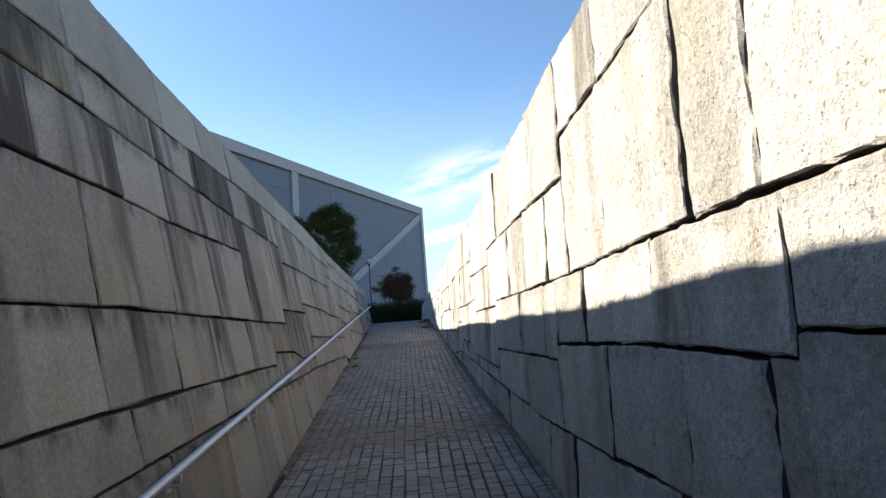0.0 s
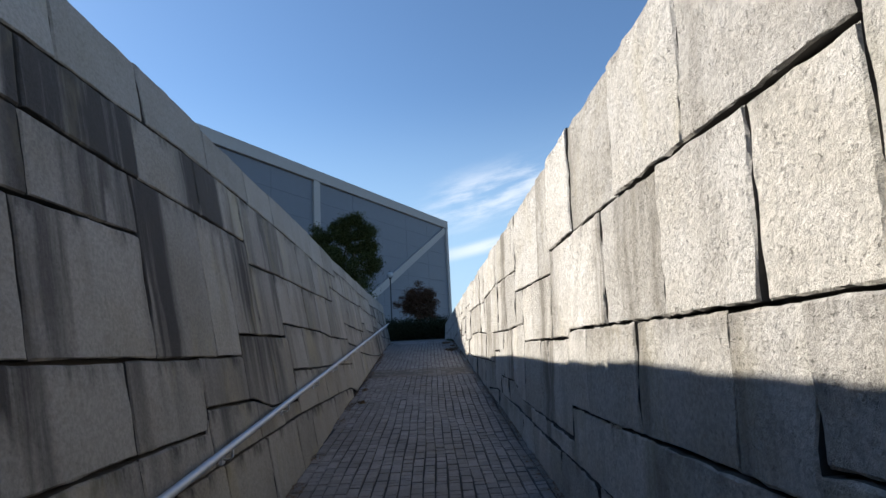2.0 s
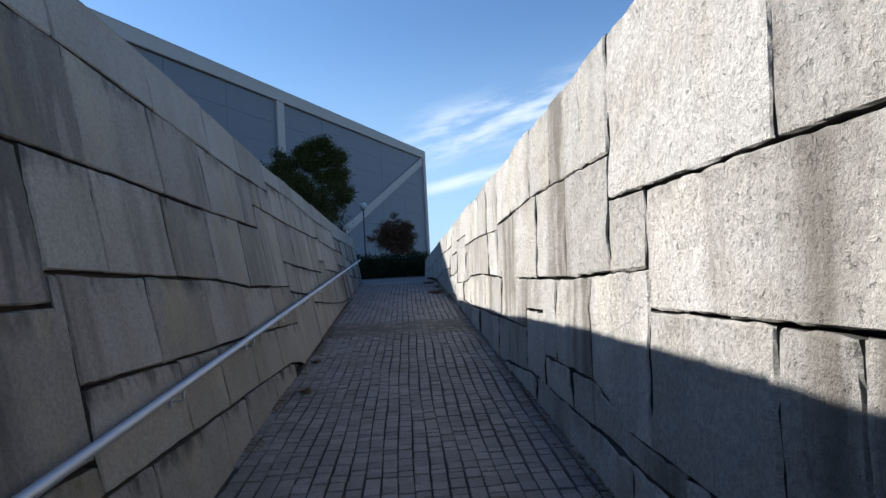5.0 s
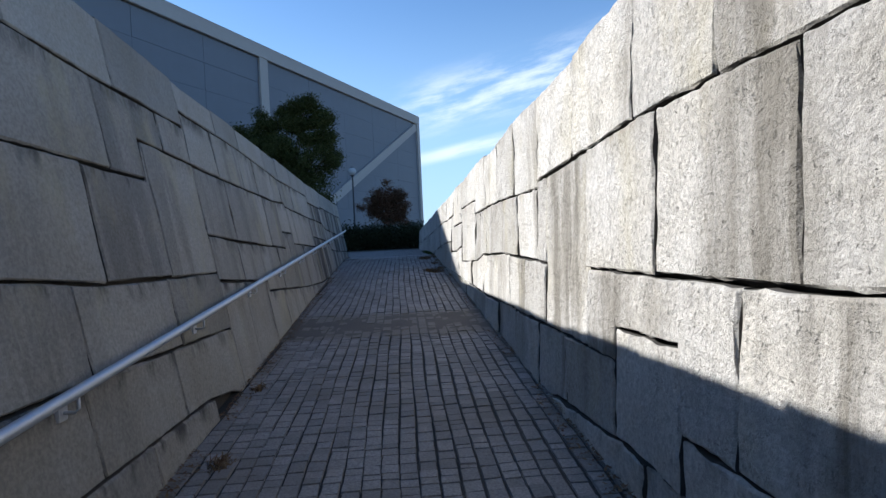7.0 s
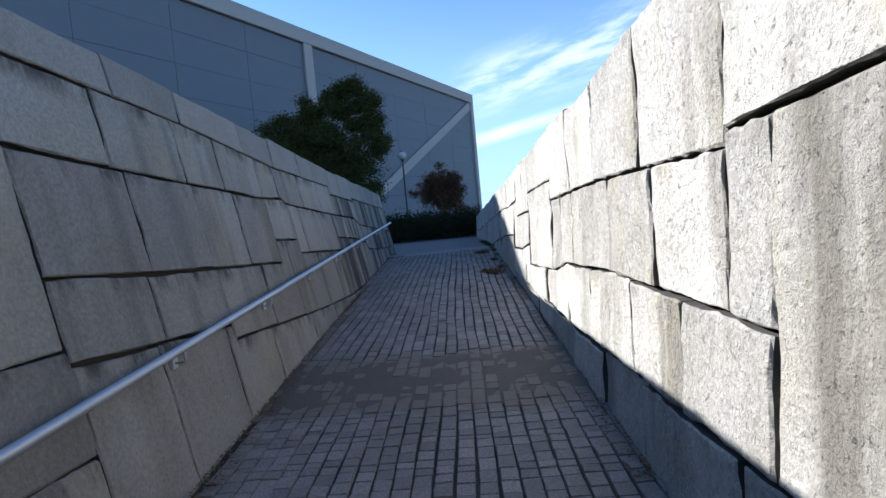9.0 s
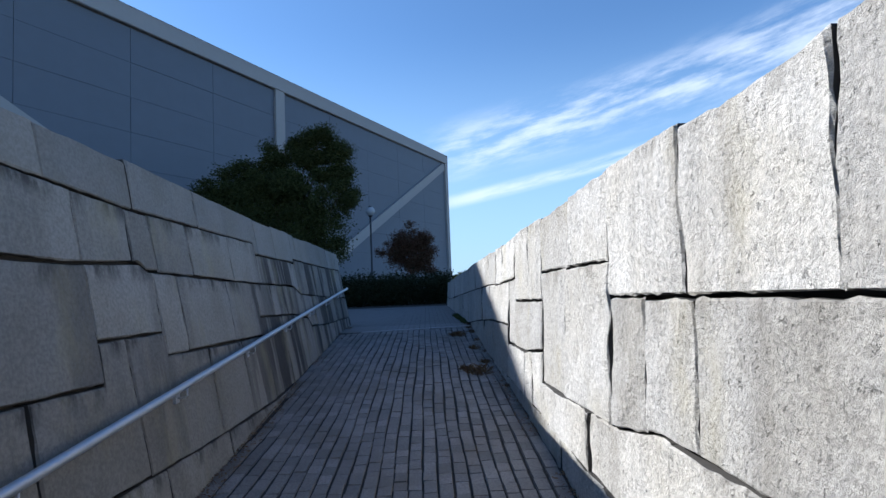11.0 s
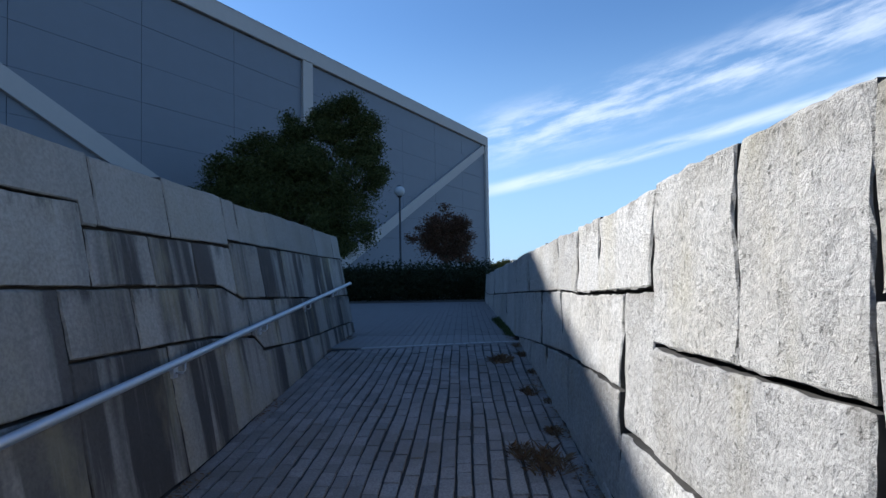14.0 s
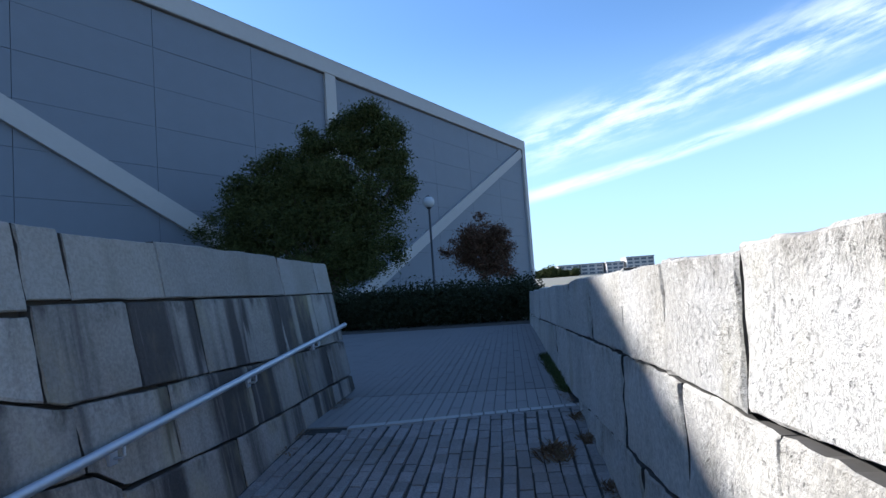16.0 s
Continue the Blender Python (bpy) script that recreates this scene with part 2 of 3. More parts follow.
def box(bm, lo, hi, m=None, bevel=0.0):
    r = bmesh.ops.create_cube(bm, size=1.0)
    vs = r["verts"]
    for v in vs:
        v.co = Vector([(a + b) / 2 + c * (b - a) for a, b, c in zip(lo, hi, v.co)])
        if m:
            v.co = m @ v.co
    if bevel:
        es = list({e for v in vs for e in v.link_edges})
        bmesh.ops.bevel(bm, geom=es, offset=bevel, segments=2, affect="EDGES", profile=0.5)


def tube(points, radii, sides=8, cap=True):
    verts, faces = [], []
    pts = [Vector(p) for p in points]
    for i, p in enumerate(pts):
        d = (pts[min(i + 1, len(pts) - 1)] - pts[max(i - 1, 0)]).normalized()
        a = d.orthogonal().normalized() if abs(d.z) > 0.95 else d.cross(Vector((0, 0, 1))).normalized()
        b = d.cross(a)
        r = radii[i] if isinstance(radii, (list, tuple)) else radii
        for k in range(sides):
            q = 2 * math.pi * k / sides
            verts.append(p + a * r * math.cos(q) + b * r * math.sin(q))
    for i in range(len(pts) - 1):
        for k in range(sides):
            k2 = (k + 1) % sides
            faces.append((i * sides + k, i * sides + k2, (i + 1) * sides + k2, (i + 1) * sides + k))
    if cap:
        faces.append(tuple(range(sides))[::-1])
        faces.append(tuple((len(pts) - 1) * sides + k for k in range(sides)))
    return verts, faces


# ---- the ramp ----
Y0, Y_TOP = -5.0, 25.2
PLAZA = 1.345


def floor_z(y):
    return min(0.66 + 0.0605 * (y - 13.9), PLAZA)


def datum(y):
    """The straight slope that the wall courses are set out from."""
    return 0.66 + 0.0605 * (y - 13.9)


def left_x(y, z):
    return -1.207 - 0.0114 * y - 0.1844 * z


def right_x(y, z):
    return 1.1105 - 0.0077 * y + 0.0386 * z


STEPS = {}


def line(points):
    """Piecewise-linear course line with upright steps."""
    points = list(points)
    steps = []
    for k in range(len(points) - 1):
        (a, p), (b, q) = points[k], points[k + 1]
        if b - a < 0.07 and abs(p - q) > 0.03:
            mid = (a + b) / 2
            points[k], points[k + 1] = (mid - 0.002, p), (mid + 0.002, q)
            steps.append(mid)

    def f(y, side=0):
        y = y + side * 1e-4
        if y <= points[0][0]:
            (a, p), (b, q) = points[0], points[1]
        elif y >= points[-1][0]:
            (a, p), (b, q) = points[-2], points[-1]
        else:
            for (a, p), (b, q) in zip(points, points[1:]):
                if a <= y <= b:
                    break
        return p if b - a < 1e-6 else p + (q - p) * (y - a) / (b - a)
    STEPS[f] = steps
    return f


R_TOP = lambda y: 3.46 - 0.0335 * y - datum(y) + 0.012 * math.sin(y * 2.3)
R1 = line([(-5, 3.6), (1.70, 2.95), (3.07, 2.78), (3.82, 2.69), (3.83, 2.38), (5.6, 2.27), (7.48, 2.09), (7.5, 1.88), (9.49, 1.75), (9.51, 2.03), (11.4, 1.91), (13.35, 1.67), (13.37, 1.62), (15.1, 1.52),
           (16.87, 1.36), (16.89, 1.56), (18.58, 1.42), (18.6, 1.18), (19.92, 1.05), (19.95, 1.31), (21.4, 1.13), (22.3, 1.07), (24.7, 0.81), (34.0, -0.2), (37, -0.4)])
R2 = line([(-5, 2.4), (1.70, 1.90), (2.56, 1.82), (3.7, 1.69), (4.49, 1.61), (6.95, 1.40), (6.97, 1.34), (9.0, 1.16), (9.02, 1.37), (10.34, 1.22), (12.15, 1.08), (12.16, 0.59), (13.07, 0.53), (13.08, 1.02), (14.8, 0.95), (16.3, 0.80),
           (16.84, 0.66), (18.59, 0.48), (18.61, 0.75), (19.34, 0.60), (20.39, 0.51), (20.41, 0.72), (22.2, 0.55), (24.0, 0.30), (30.0, -0.6)])
R3 = line([(-5, 1.9), (1.56, 1.46), (1.62, 1.37), (2.66, 1.31), (4.12, 1.15), (4.17, 1.03), (6.94, 0.80), (6.96, 0.55), (9.3, 0.45), (9.84, 0.59), (11.02, 0.5), (11.03, 0.88), (11.71, 0.81), (11.72, 0.62), (13.1, 0.53), (16.0, 0.3), (20.0, 0.12), (24.0, -0.1), (30.0, -0.8)])
R4 = line([(-5, 1.35), (2.33, 0.71), (3.23, 0.60), (4.82, 0.45), (6.9, 0.38), (11.6, 0.22), (12.8, 0.05), (14.0, -0.3), (30.0, -2.0)])
L_TOP0 = line([(-5, 4.08), (3, 3.77), (4.3, 3.66), (8, 3.55), (12, 3.45), (14, 3.33), (17, 3.26), (20.5, 3.15), (27, 3.07)])
L_TOP = lambda y: L_TOP0(y) - datum(y)
L1 = line([(-5, 3.7), (3.37, 3.15), (4.4, 3.05), (6.7, 2.96), (9.4, 2.72), (10.82, 2.56), (12.07, 2.41), (13.74, 2.27), (13.76, 2.41), (15.51, 2.27), (17.59, 2.01), (20.35, 1.80), (20.37, 1.67), (22.29, 1.52),
           (22.31, 1.57), (25.2, 1.33), (27.1, 1.2)])
L2 = line([(-5, 3.4), (3.34, 2.83), (4.06, 2.74), (5.5, 2.58), (7.89, 2.37), (7.92, 2.15), (9.4, 2.05), (11.2, 1.89), (12.75, 1.77), (12.77, 2.05), (14.64, 1.86), (16.9, 1.66), (17.63, 1.64), (17.72, 1.58),
           (20.04, 1.35), (22.0, 1.18), (22.4, 1.03), (24.9, 0.76), (27.2, 0.55)])
L3 = line([(-5, 2.9), (3.3, 2.35), (4.08, 2.27), (5.76, 2.17), (5.78, 2.60), (30.0, 3.0)])
L4 = line([(-5, 2.2), (3.23, 1.67), (4.7, 1.53), (7.25, 1.30), (7.27, 1.49), (8.8, 1.37), (8.82, 1.52), (11.05, 1.30), (11.93, 1.16), (13.74, 1.0), (13.76, 1.33), (14.54, 1.23), (17.0, 0.97), (17.02, 1.21),
           (17.78, 1.14), (17.8, 0.98), (20.08, 0.76), (20.1, 0.97), (21.6, 0.81), (22.5, 0.66), (22.7, 0.50), (24.0, 0.35), (27.0, 0.11)])
L5 = line([(-5, 1.7), (3.19, 1.15), (5.44, 0.98), (6.3, 0.9), (6.37, 1.04), (7.36, 0.93), (7.86, 0.77), (8.87, 0.66), (8.89, 0.99), (10.23, 0.85), (11.75, 0.72), (13.74, 0.51), (13.76, 0.93), (15.45, 0.69),
           (15.47, 0.58), (17.1, 0.37), (18.04, 0.25), (20.0, 0.06), (21.0, 0.01), (25.0, -0.05), (27.0, -0.1)])
L6 = line([(-5, 1.3), (3.2, 0.83), (8.93, 0.5), (9.68, 0.44), (12.87, 0.17), (13.45, 0.05), (14.2, -0.3), (30.0, -1.0)])


def spread(a, b, step, seed):
    rng = random.Random(seed)
    out, y = [], a
    while y < b:
        out.append(round(y, 2))
        y += step * rng.uniform(0.7, 1.35)
    return out


FOOT = lambda y: floor_z(y) - datum(y) - 0.06
RIGHT_COURSES = [
    (R_TOP, R1, spread(-5, 1.2, 1.1, 3) + [1.66, 3.0, 3.82, 4.8, 5.72, 6.7, 7.55, 8.04, 9.5, 10.0, 10.8, 11.52, 12.45, 13.35, 14.29, 15.2, 16.03, 16.94, 17.68, 18.59, 19.18, 19.95, 20.93, 21.6, 22.35, 23.21, 24.5, 26.0, 27.6, 29.4, 31.4, 33.6, 36.0]),
    (R1, R2, spread(-5, 1.2, 1.2, 4) + [1.66, 2.12, 3.04, 3.8, 4.35, 5.1, 6.02, 7.49, 8.32, 9.01, 9.5, 10.36, 11.26, 12.16, 13.08, 13.45, 14.08, 14.83, 15.94, 16.43, 16.88, 17.82, 18.6, 19.88, 20.4, 21.4, 22.18, 23.3, 24.6, 26.2, 27.8, 29.6, 31.8, 34.0, 36.0]),
    (R2, R3, spread(-5, 1.2, 1.0, 5) + [1.62, 2.52, 3.51, 4.12, 4.59, 5.52, 6.43, 6.96, 7.74, 8.07, 9.01, 9.86, 10.64, 12.16, 13.08, 13.76, 14.45, 15.4, 16.2, 17.3, 18.6, 19.0, 19.36, 20.4, 21.8, 22.9, 24.2, 25.6, 27.2, 29.0]),
    (R3, R4, spread(-5, 0.6, 0.9, 6) + [0.95, 1.74, 2.28, 3.15, 4.15, 5.2, 6.0, 6.95, 7.9, 8.7, 9.87, 10.3, 11.03, 11.71, 12.6, 13.3, 14.3, 15.1, 16.0, 17.1, 18.0, 19.2, 20.4, 21.8, 23.2]),
    (R4, FOOT, spread(-5, 13.6, 0.85, 16)),
]
LEFT_COURSES = [
    (L_TOP, L1, spread(-5, 3.2, 1.1, 7) + [4.3, 5.2, 6.1, 7.2, 8.3, 9.3, 10.45, 11.6, 12.6, 13.75, 14.75, 15.6, 16.8, 17.7, 18.8, 20.5, 21.3, 22.34, 22.58, 23.4, 25.45, 26.5, 27.05]),
    (L1, L2, spread(-5, 3.2, 0.9, 8) + [4.06, 4.9, 5.9, 6.86, 7.9, 9.33, 10.3, 11.23, 12.3, 13.2, 13.75, 14.52, 15.42, 16.1, 17.0, 17.56, 17.88, 18.5, 19.47, 20.34, 21.0, 21.6, 22.3, 23.0, 23.73, 25.18, 26.2, 27.05]),
    (L2, L3, spread(-5, 2.4, 0.9, 9) + [2.6, 3.4, 4.07, 4.86, 5.77]),
    (lambda y, side=0: min(L2(y, side), L3(y, side)), L4, spread(-5, 2.4, 0.9, 10) + [2.9, 3.85, 4.74, 5.77, 6.7, 7.27, 7.94, 8.81, 9.33, 10.2, 11.03, 11.95, 12.8, 13.75, 14.62, 15.46, 16.2, 16.96, 17.82, 18.15, 19.2, 20.08, 20.7, 21.56, 22.46, 23.23, 24.3, 25.53, 26.3, 27.05]),
    (L4, L5, spread(-5, 2.2, 0.9, 11) + [2.8, 3.68, 4.4, 5.43, 6.36, 7.35, 8.1, 8.87, 9.7, 10.65, 11.6, 12.7, 13.75, 14.54, 15.38, 16.4, 17.3, 18.5, 19.3, 20.13, 21.0, 21.82, 22.67, 23.9, 25.2, 26.2, 27.05]),
    (L5, L6, spread(-5, 2.2, 0.9, 12) + [3.0, 3.7, 4.4, 5.44, 6.36, 7.4, 8.15, 8.88, 9.9, 10.62, 11.5, 12.5, 13.75, 14.45, 15.33, 16.2, 17.5, 18.6, 19.8, 20.9, 22.1, 23.4, 24.8, 26.0, 27.05]),
    (L6, FOOT, spread(-5, 13.6, 0.8, 17)),
]


def stone_mesh(top, bottom, ya, yb, surface, out, relief, last, cap, seed, depth, crest):
    """One dressed block: a pillowed, slightly uneven face with broken arrises and returns into the joint."""
    rng = random.Random(seed)
    gap, bed = rng.uniform(0.0035, 0.01), rng.uniform(0.006, 0.016)
    lift = rng.uniform(-0.015, 0.015) if cap else 0.0
    lean_a, lean_b = rng.uniform(-0.015, 0.015), rng.uniform(-0.015, 0.015)
    proud = rng.uniform(-0.008, 0.008) * relief
    mid = (ya + yb) / 2
    tall = top(mid) - bottom(mid)
    nu, nv = max(3, min(26, round((yb - ya) / 0.055))), max(3, min(20, round(tall / 0.055)))
    chip = 0.009
    us = [0.0, chip / (yb - ya)] + [i / nu for i in range(1, nu)] + [1 - chip / (yb - ya), 1.0]
    vs = [0.0, chip / tall] + [i / nv for i in range(1, nv)] + [1 - chip / tall, 1.0]
    for u in [i / 240 for i in range(6, 234)]:
        y = ya + gap + (yb - ya - 2 * gap) * u
        d = (yb - ya) / 240
        for edge_line in (top, bottom):
            if abs(edge_line(y + d) - edge_line(y)) > 0.07:
                us = sorted([k for k in us if not u - 0.012 < k < u + 0.016] + [u - 0.002, u + 1 / 240 + 0.002])
                break
    verts, faces, drop, below = [], [], [], []
    cols, rows = len(us) + 2, len(vs) + 2
    for j in range(rows):
        jj = min(max(j - 1, 0), len(vs) - 1)
        for i in range(cols):
            ii = min(max(i - 1, 0), len(us) - 1)
            u, v = us[ii], vs[jj]
            y = ya + gap + (yb - ya - 2 * gap) * u
            side = 1 if u < 0.5 else -1
            b, t = bottom(y) + bed * 0.7, top(y) + lift - (bed if not cap else 0)
            h = b + (t - b) * v
            y += (lean_a * (1 - u) + lean_b * u) * (v - 0.5) if not (last and u > 0.9) else 0
            wob = noise.noise((y * 4 + seed, h * 4, 1.7)) * 0.013 + noise.noise((y * 14, h * 14 + seed, 2.7)) * 0.009 * relief
            edge = ii in (0, len(us) - 1) or jj in (0, len(vs) - 1)
            if edge:
                y += wob
                h += noise.noise((y * 3.1, h * 5 + seed, 4.2)) * 0.01 + noise.noise((y * 14, h * 9, seed)) * 0.009 * relief
            z = datum(y) + h
            n = noise.noise((y * 2.2, h * 2.2, seed * 1.3)) * 0.013 + noise.noise((y * 8, h * 6, seed * 0.7)) * 0.011
            p = proud + n * relief
            if edge:
                p -= 0.007 + 0.02 * abs(noise.noise((y * 7, h * 7, seed)))
            if i in (0, cols - 1) or j in (0, rows - 1):
                p = -0.11
                if (last and i == cols - 1) or (cap and j == rows - 1):
                    p = -depth
            verts.append((surface(y, z) + out * p, y, z))
            drop.append(max(0.0, t - h))
            below.append(max(0.0, crest(y) - h))
    grimy = []
    for j in range(rows - 1):
        for i in range(cols - 1):
            a = j * cols + i
            f = (a, a + 1, a + cols + 1, a + cols)
            faces.append(f if out < 0 else f[::-1])
            clean = (cap and j == rows - 2) or (last and i == cols - 2)
            grimy.append(int((i in (0, cols - 2) or j in (0, rows - 2)) and not clean))
    return verts, faces, grimy, drop, below


def wall(name, label, surface, out, courses, y1, mat, coping, relief, thick, top):
    """A retaining wall: dark core with its face set behind the blocks, and each block a piece of its own."""
    n = 60
    verts, faces = [], []
    for i in range(n + 1):
        y = Y0 + (y1 - Y0) * i / n
        zb, zt = floor_z(y) - 0.5, datum(y) + top(y) - 0.03
        back = surface(y, zt) - out * thick
        verts += [(surface(y, zb) - out * 0.075, y, zb), (surface(y, zt) - out * 0.075, y, zt), (back, y, zt), (back, y, zb)]
    for i in range(n):
        for k in range(4):
            a, b = i * 4 + k, i * 4 + (k + 1) % 4
            f = (a, b, b + 4, a + 4)
            faces.append(f if out < 0 else f[::-1])
    faces += [(0, 1, 2, 3), tuple(n * 4 + k for k in (3, 2, 1, 0))]
    core = tagged(mesh_object(name, verts, faces, M_JOINT), label, "wall", kind="structure")
    count = 0
    for k, (hi, lo, joints) in enumerate(courses):
        # upright joints meet the steps of their beds
        steps = STEPS.get(hi, []) + STEPS.get(lo, [])
        joints = [min([m for m in steps if abs(m - y) < 0.1], key=lambda m: abs(m - y), default=y) for y in joints]
        joints = sorted(set(joints))
        for q, (a, b) in enumerate(zip(joints, joints[1:])):
            mid = (a + b) / 2
            if min(hi(m) - max(lo(m), FOOT(m)) for m in (a + 0.05, mid, b - 0.05)) < 0.07:
                continue
            count += 1
            low = (lambda y, lo=lo: max(lo(y), FOOT(y)))
            vs, fs, grimy, drop, below = stone_mesh(hi, low, a, b, surface, out, relief, q == len(joints) - 2 and b > 26, k == 0, k * 97 + q * 13 + 5, thick - 0.02, top)
            ob = mesh_object("stone", vs, fs, coping if k == 0 else mat, core, smooth=False)
            ob.data.materials.append(M_JOINT)
            ob.data.polygons.foreach_set("material_index", grimy)
            ob.data.attributes.new("drop", "FLOAT", "POINT").data.foreach_set("value", drop)
            ob.data.attributes.new("below", "FLOAT", "POINT").data.foreach_set("value", below)
    return core


# ground sheet with the cut for the ramp
def ground_sheet():
    xs = [-3000, -60, -2.35, 1.62, 60, 3000]
    ys = [-3000, Y0, Y_TOP, 60, 3000]
    verts = [(x, y, PLAZA - 0.03) for y in ys for x in xs]
    faces = []
    for j in range(len(ys) - 1):
        for i in range(len(xs) - 1):
            if i == 2 and j == 1:
                continue
            a = j * len(xs) + i
            faces.append((a, a + 1, a + 1 + len(xs), a + len(xs)))
    return verts, faces


tagged(mesh_object("ground", *ground_sheet(), M_EARTH), "bare brown earth and gravel round the sunken ramp", "ground", kind="structure")

wall_left = wall("wall_left", "battered retaining wall of weathered grey granite blocks, toned down for shade, with dark rain streaks", left_x, 1, LEFT_COURSES, 27.0, M_LEFT, M_COPING, 0.5, 0.55, L_TOP)
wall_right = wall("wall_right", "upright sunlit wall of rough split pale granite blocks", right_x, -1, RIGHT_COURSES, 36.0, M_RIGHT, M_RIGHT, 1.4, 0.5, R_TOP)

# wall that closes the ramp behind the start
bm = bmesh.new()
box(bm, (-3.2, Y0 - 0.4, -1.0), (2.0, Y0, 3.4))
tagged(part("wall_south", bm, M_LEFT), "plain granite wall that closes the foot of the ramp", "wall", kind="structure")


# ---- ramp floor ----
def ramp_bed():
    ys = [Y0, 6.1, 6.9, 15.3, 16.65, Y_TOP, 26.0]
    verts, faces = [], []
    for y in ys:
        z = floor_z(y) - 0.012
        verts += [(left_x(y, z) - 0.15, y, z), (right_x(y, z) + 0.15, y, z)]
    for i in range(len(ys) - 1):
        a = 2 * i
        faces.append((a, a + 1, a + 3, a + 2))
    return verts, faces


floor = tagged(mesh_object("floor", *ramp_bed(), M_SOIL), "sloping ramp paved with small grey granite setts in dark joints", "floor", kind="structure")


def kerb_y(x):
    """Foot of the slanting row of kerb stones at the head of the ramp."""
    return 25.12 + 0.24 * (x + 1.2)


def sett(rng, x0, x1, y0, y1, lift):
    j = 0.004
    z = lambda y: floor_z(y) + lift
    lo = [(x0, y0), (x1, y0), (x1, y1), (x0, y1)]
    c, e = 0.005, 0.002
    tip = rng.uniform(-0.002, 0.002)
    hi = [(x0 + c + rng.uniform(-j, j), y0 + e), (x1 - c + rng.uniform(-j, j), y0 + e), (x1 - c + rng.uniform(-j, j), y1 - e), (x0 + c + rng.uniform(-j, j), y1 - e)]
    vs = [(x, y, floor_z(y) - 0.02) for x, y in lo]
    vs += [(x * 0.35 + a * 0.65, y * 0.35 + b * 0.65, z(y) - 0.004) for (x, y), (a, b) in zip(lo, hi)]
    vs += [(a, b, z(b) + tip * (1 if a > x0 + 0.05 else -1)) for a, b in hi]
    fs = [(8, 9, 10, 11)]
    for k in range(4):
        k2 = (k + 1) % 4
        fs += [(k, k2, 4 + k2, 4 + k), (4 + k, 4 + k2, 8 + k2, 8 + k)]
    return vs, fs


def pave(y_from, y_to):
    rng = random.Random(21)
    rest_v, rest_f, singles = [], [], []
    wide = 0.112
    for c in range(-18, 12):
        x0 = c * wide - 0.01
        y = y_from + rng.uniform(0, 0.1)
        y_end = kerb_y(x0) if y_to > 20 else y_to
        while y < y_end:
            if y < 6.2 or 6.7 < y < 15.4:
                # small cubes in wavering rows across the ramp
                row = math.floor((y - 0.03) / 0.098) + 1
                y1 = row * 0.098 + 0.022 * math.sin(row * 1.7 + c * 0.21) + rng.uniform(-0.012, 0.012)
                if y1 < y + 0.045:
                    y1 += 0.098
            else:
                y1 = y + rng.uniform(0.13, 0.2)
            y1 = min(y1, y_end)
            z = floor_z(y)
            if left_x(y, z) - 0.06 < x0 and x0 + wide < right_x(y, z) + 0.1 and y1 - y > 0.03:
                g, e = (rng.uniform(0.003, 0.006), rng.uniform(0.001, 0.004)) if y < 16.6 else (rng.uniform(0.005, 0.008), rng.uniform(0.0, 0.0015))
                sway = 0.012 * math.sin(y * 0.9 + c * 0.3) + 0.006 * math.sin(y * 3.1 + c)
                vs, fs = sett(rng, x0 + sway + g, x0 + sway + wide - g, y + e, y1 - e, rng.uniform(-0.004, 0.005) - (0.005 if 15.3 < y < 16.6 else 0.0))
                if 12.3 < y < 13.5:
                    singles.append((vs, fs))
                else:
                    o = len(rest_v)
                    rest_v += vs
                    rest_f += [tuple(i + o for i in f) for f in fs]
            y = y1 + 0.002
    return rest_v, rest_f, singles


def silt(y0, y1, seed):
    nx, ny = 40, 26
    v, f = [], []
    for j in range(ny + 1):
        for i in range(nx + 1):
            u, w = i / nx, j / ny
            y = y0 + (y1 - y0) * w + 0.08 * noise.noise((u * 6, w * 2, seed))
            z = floor_z(y)
            x = left_x(y, z) + (right_x(y, z) - left_x(y, z)) * u
            rim = min(1.0, 6 * min(w, 1 - w))
            heap = -0.004 * rim + 0.007 * noise.noise((x * 3.5, y * 3.5, seed)) - 0.012 * (1 - rim) + 0.01 * max(0.0, abs(u - 0.5) * 2 - 0.75)
            v.append((x, y, z + heap))
    for j in range(ny):
        for i in range(nx):
            a = j * (nx + 1) + i
            f.append((a, a + 1, a + nx + 2, a + nx + 1))
    tagged(mesh_object("silt", v, f, M_SILT, floor, smooth=True), "thin brown silt washed onto the landing", kind="stuff")


silt(15.3, 16.65, 3.0)
silt(6.05, 6.95, 8.0)

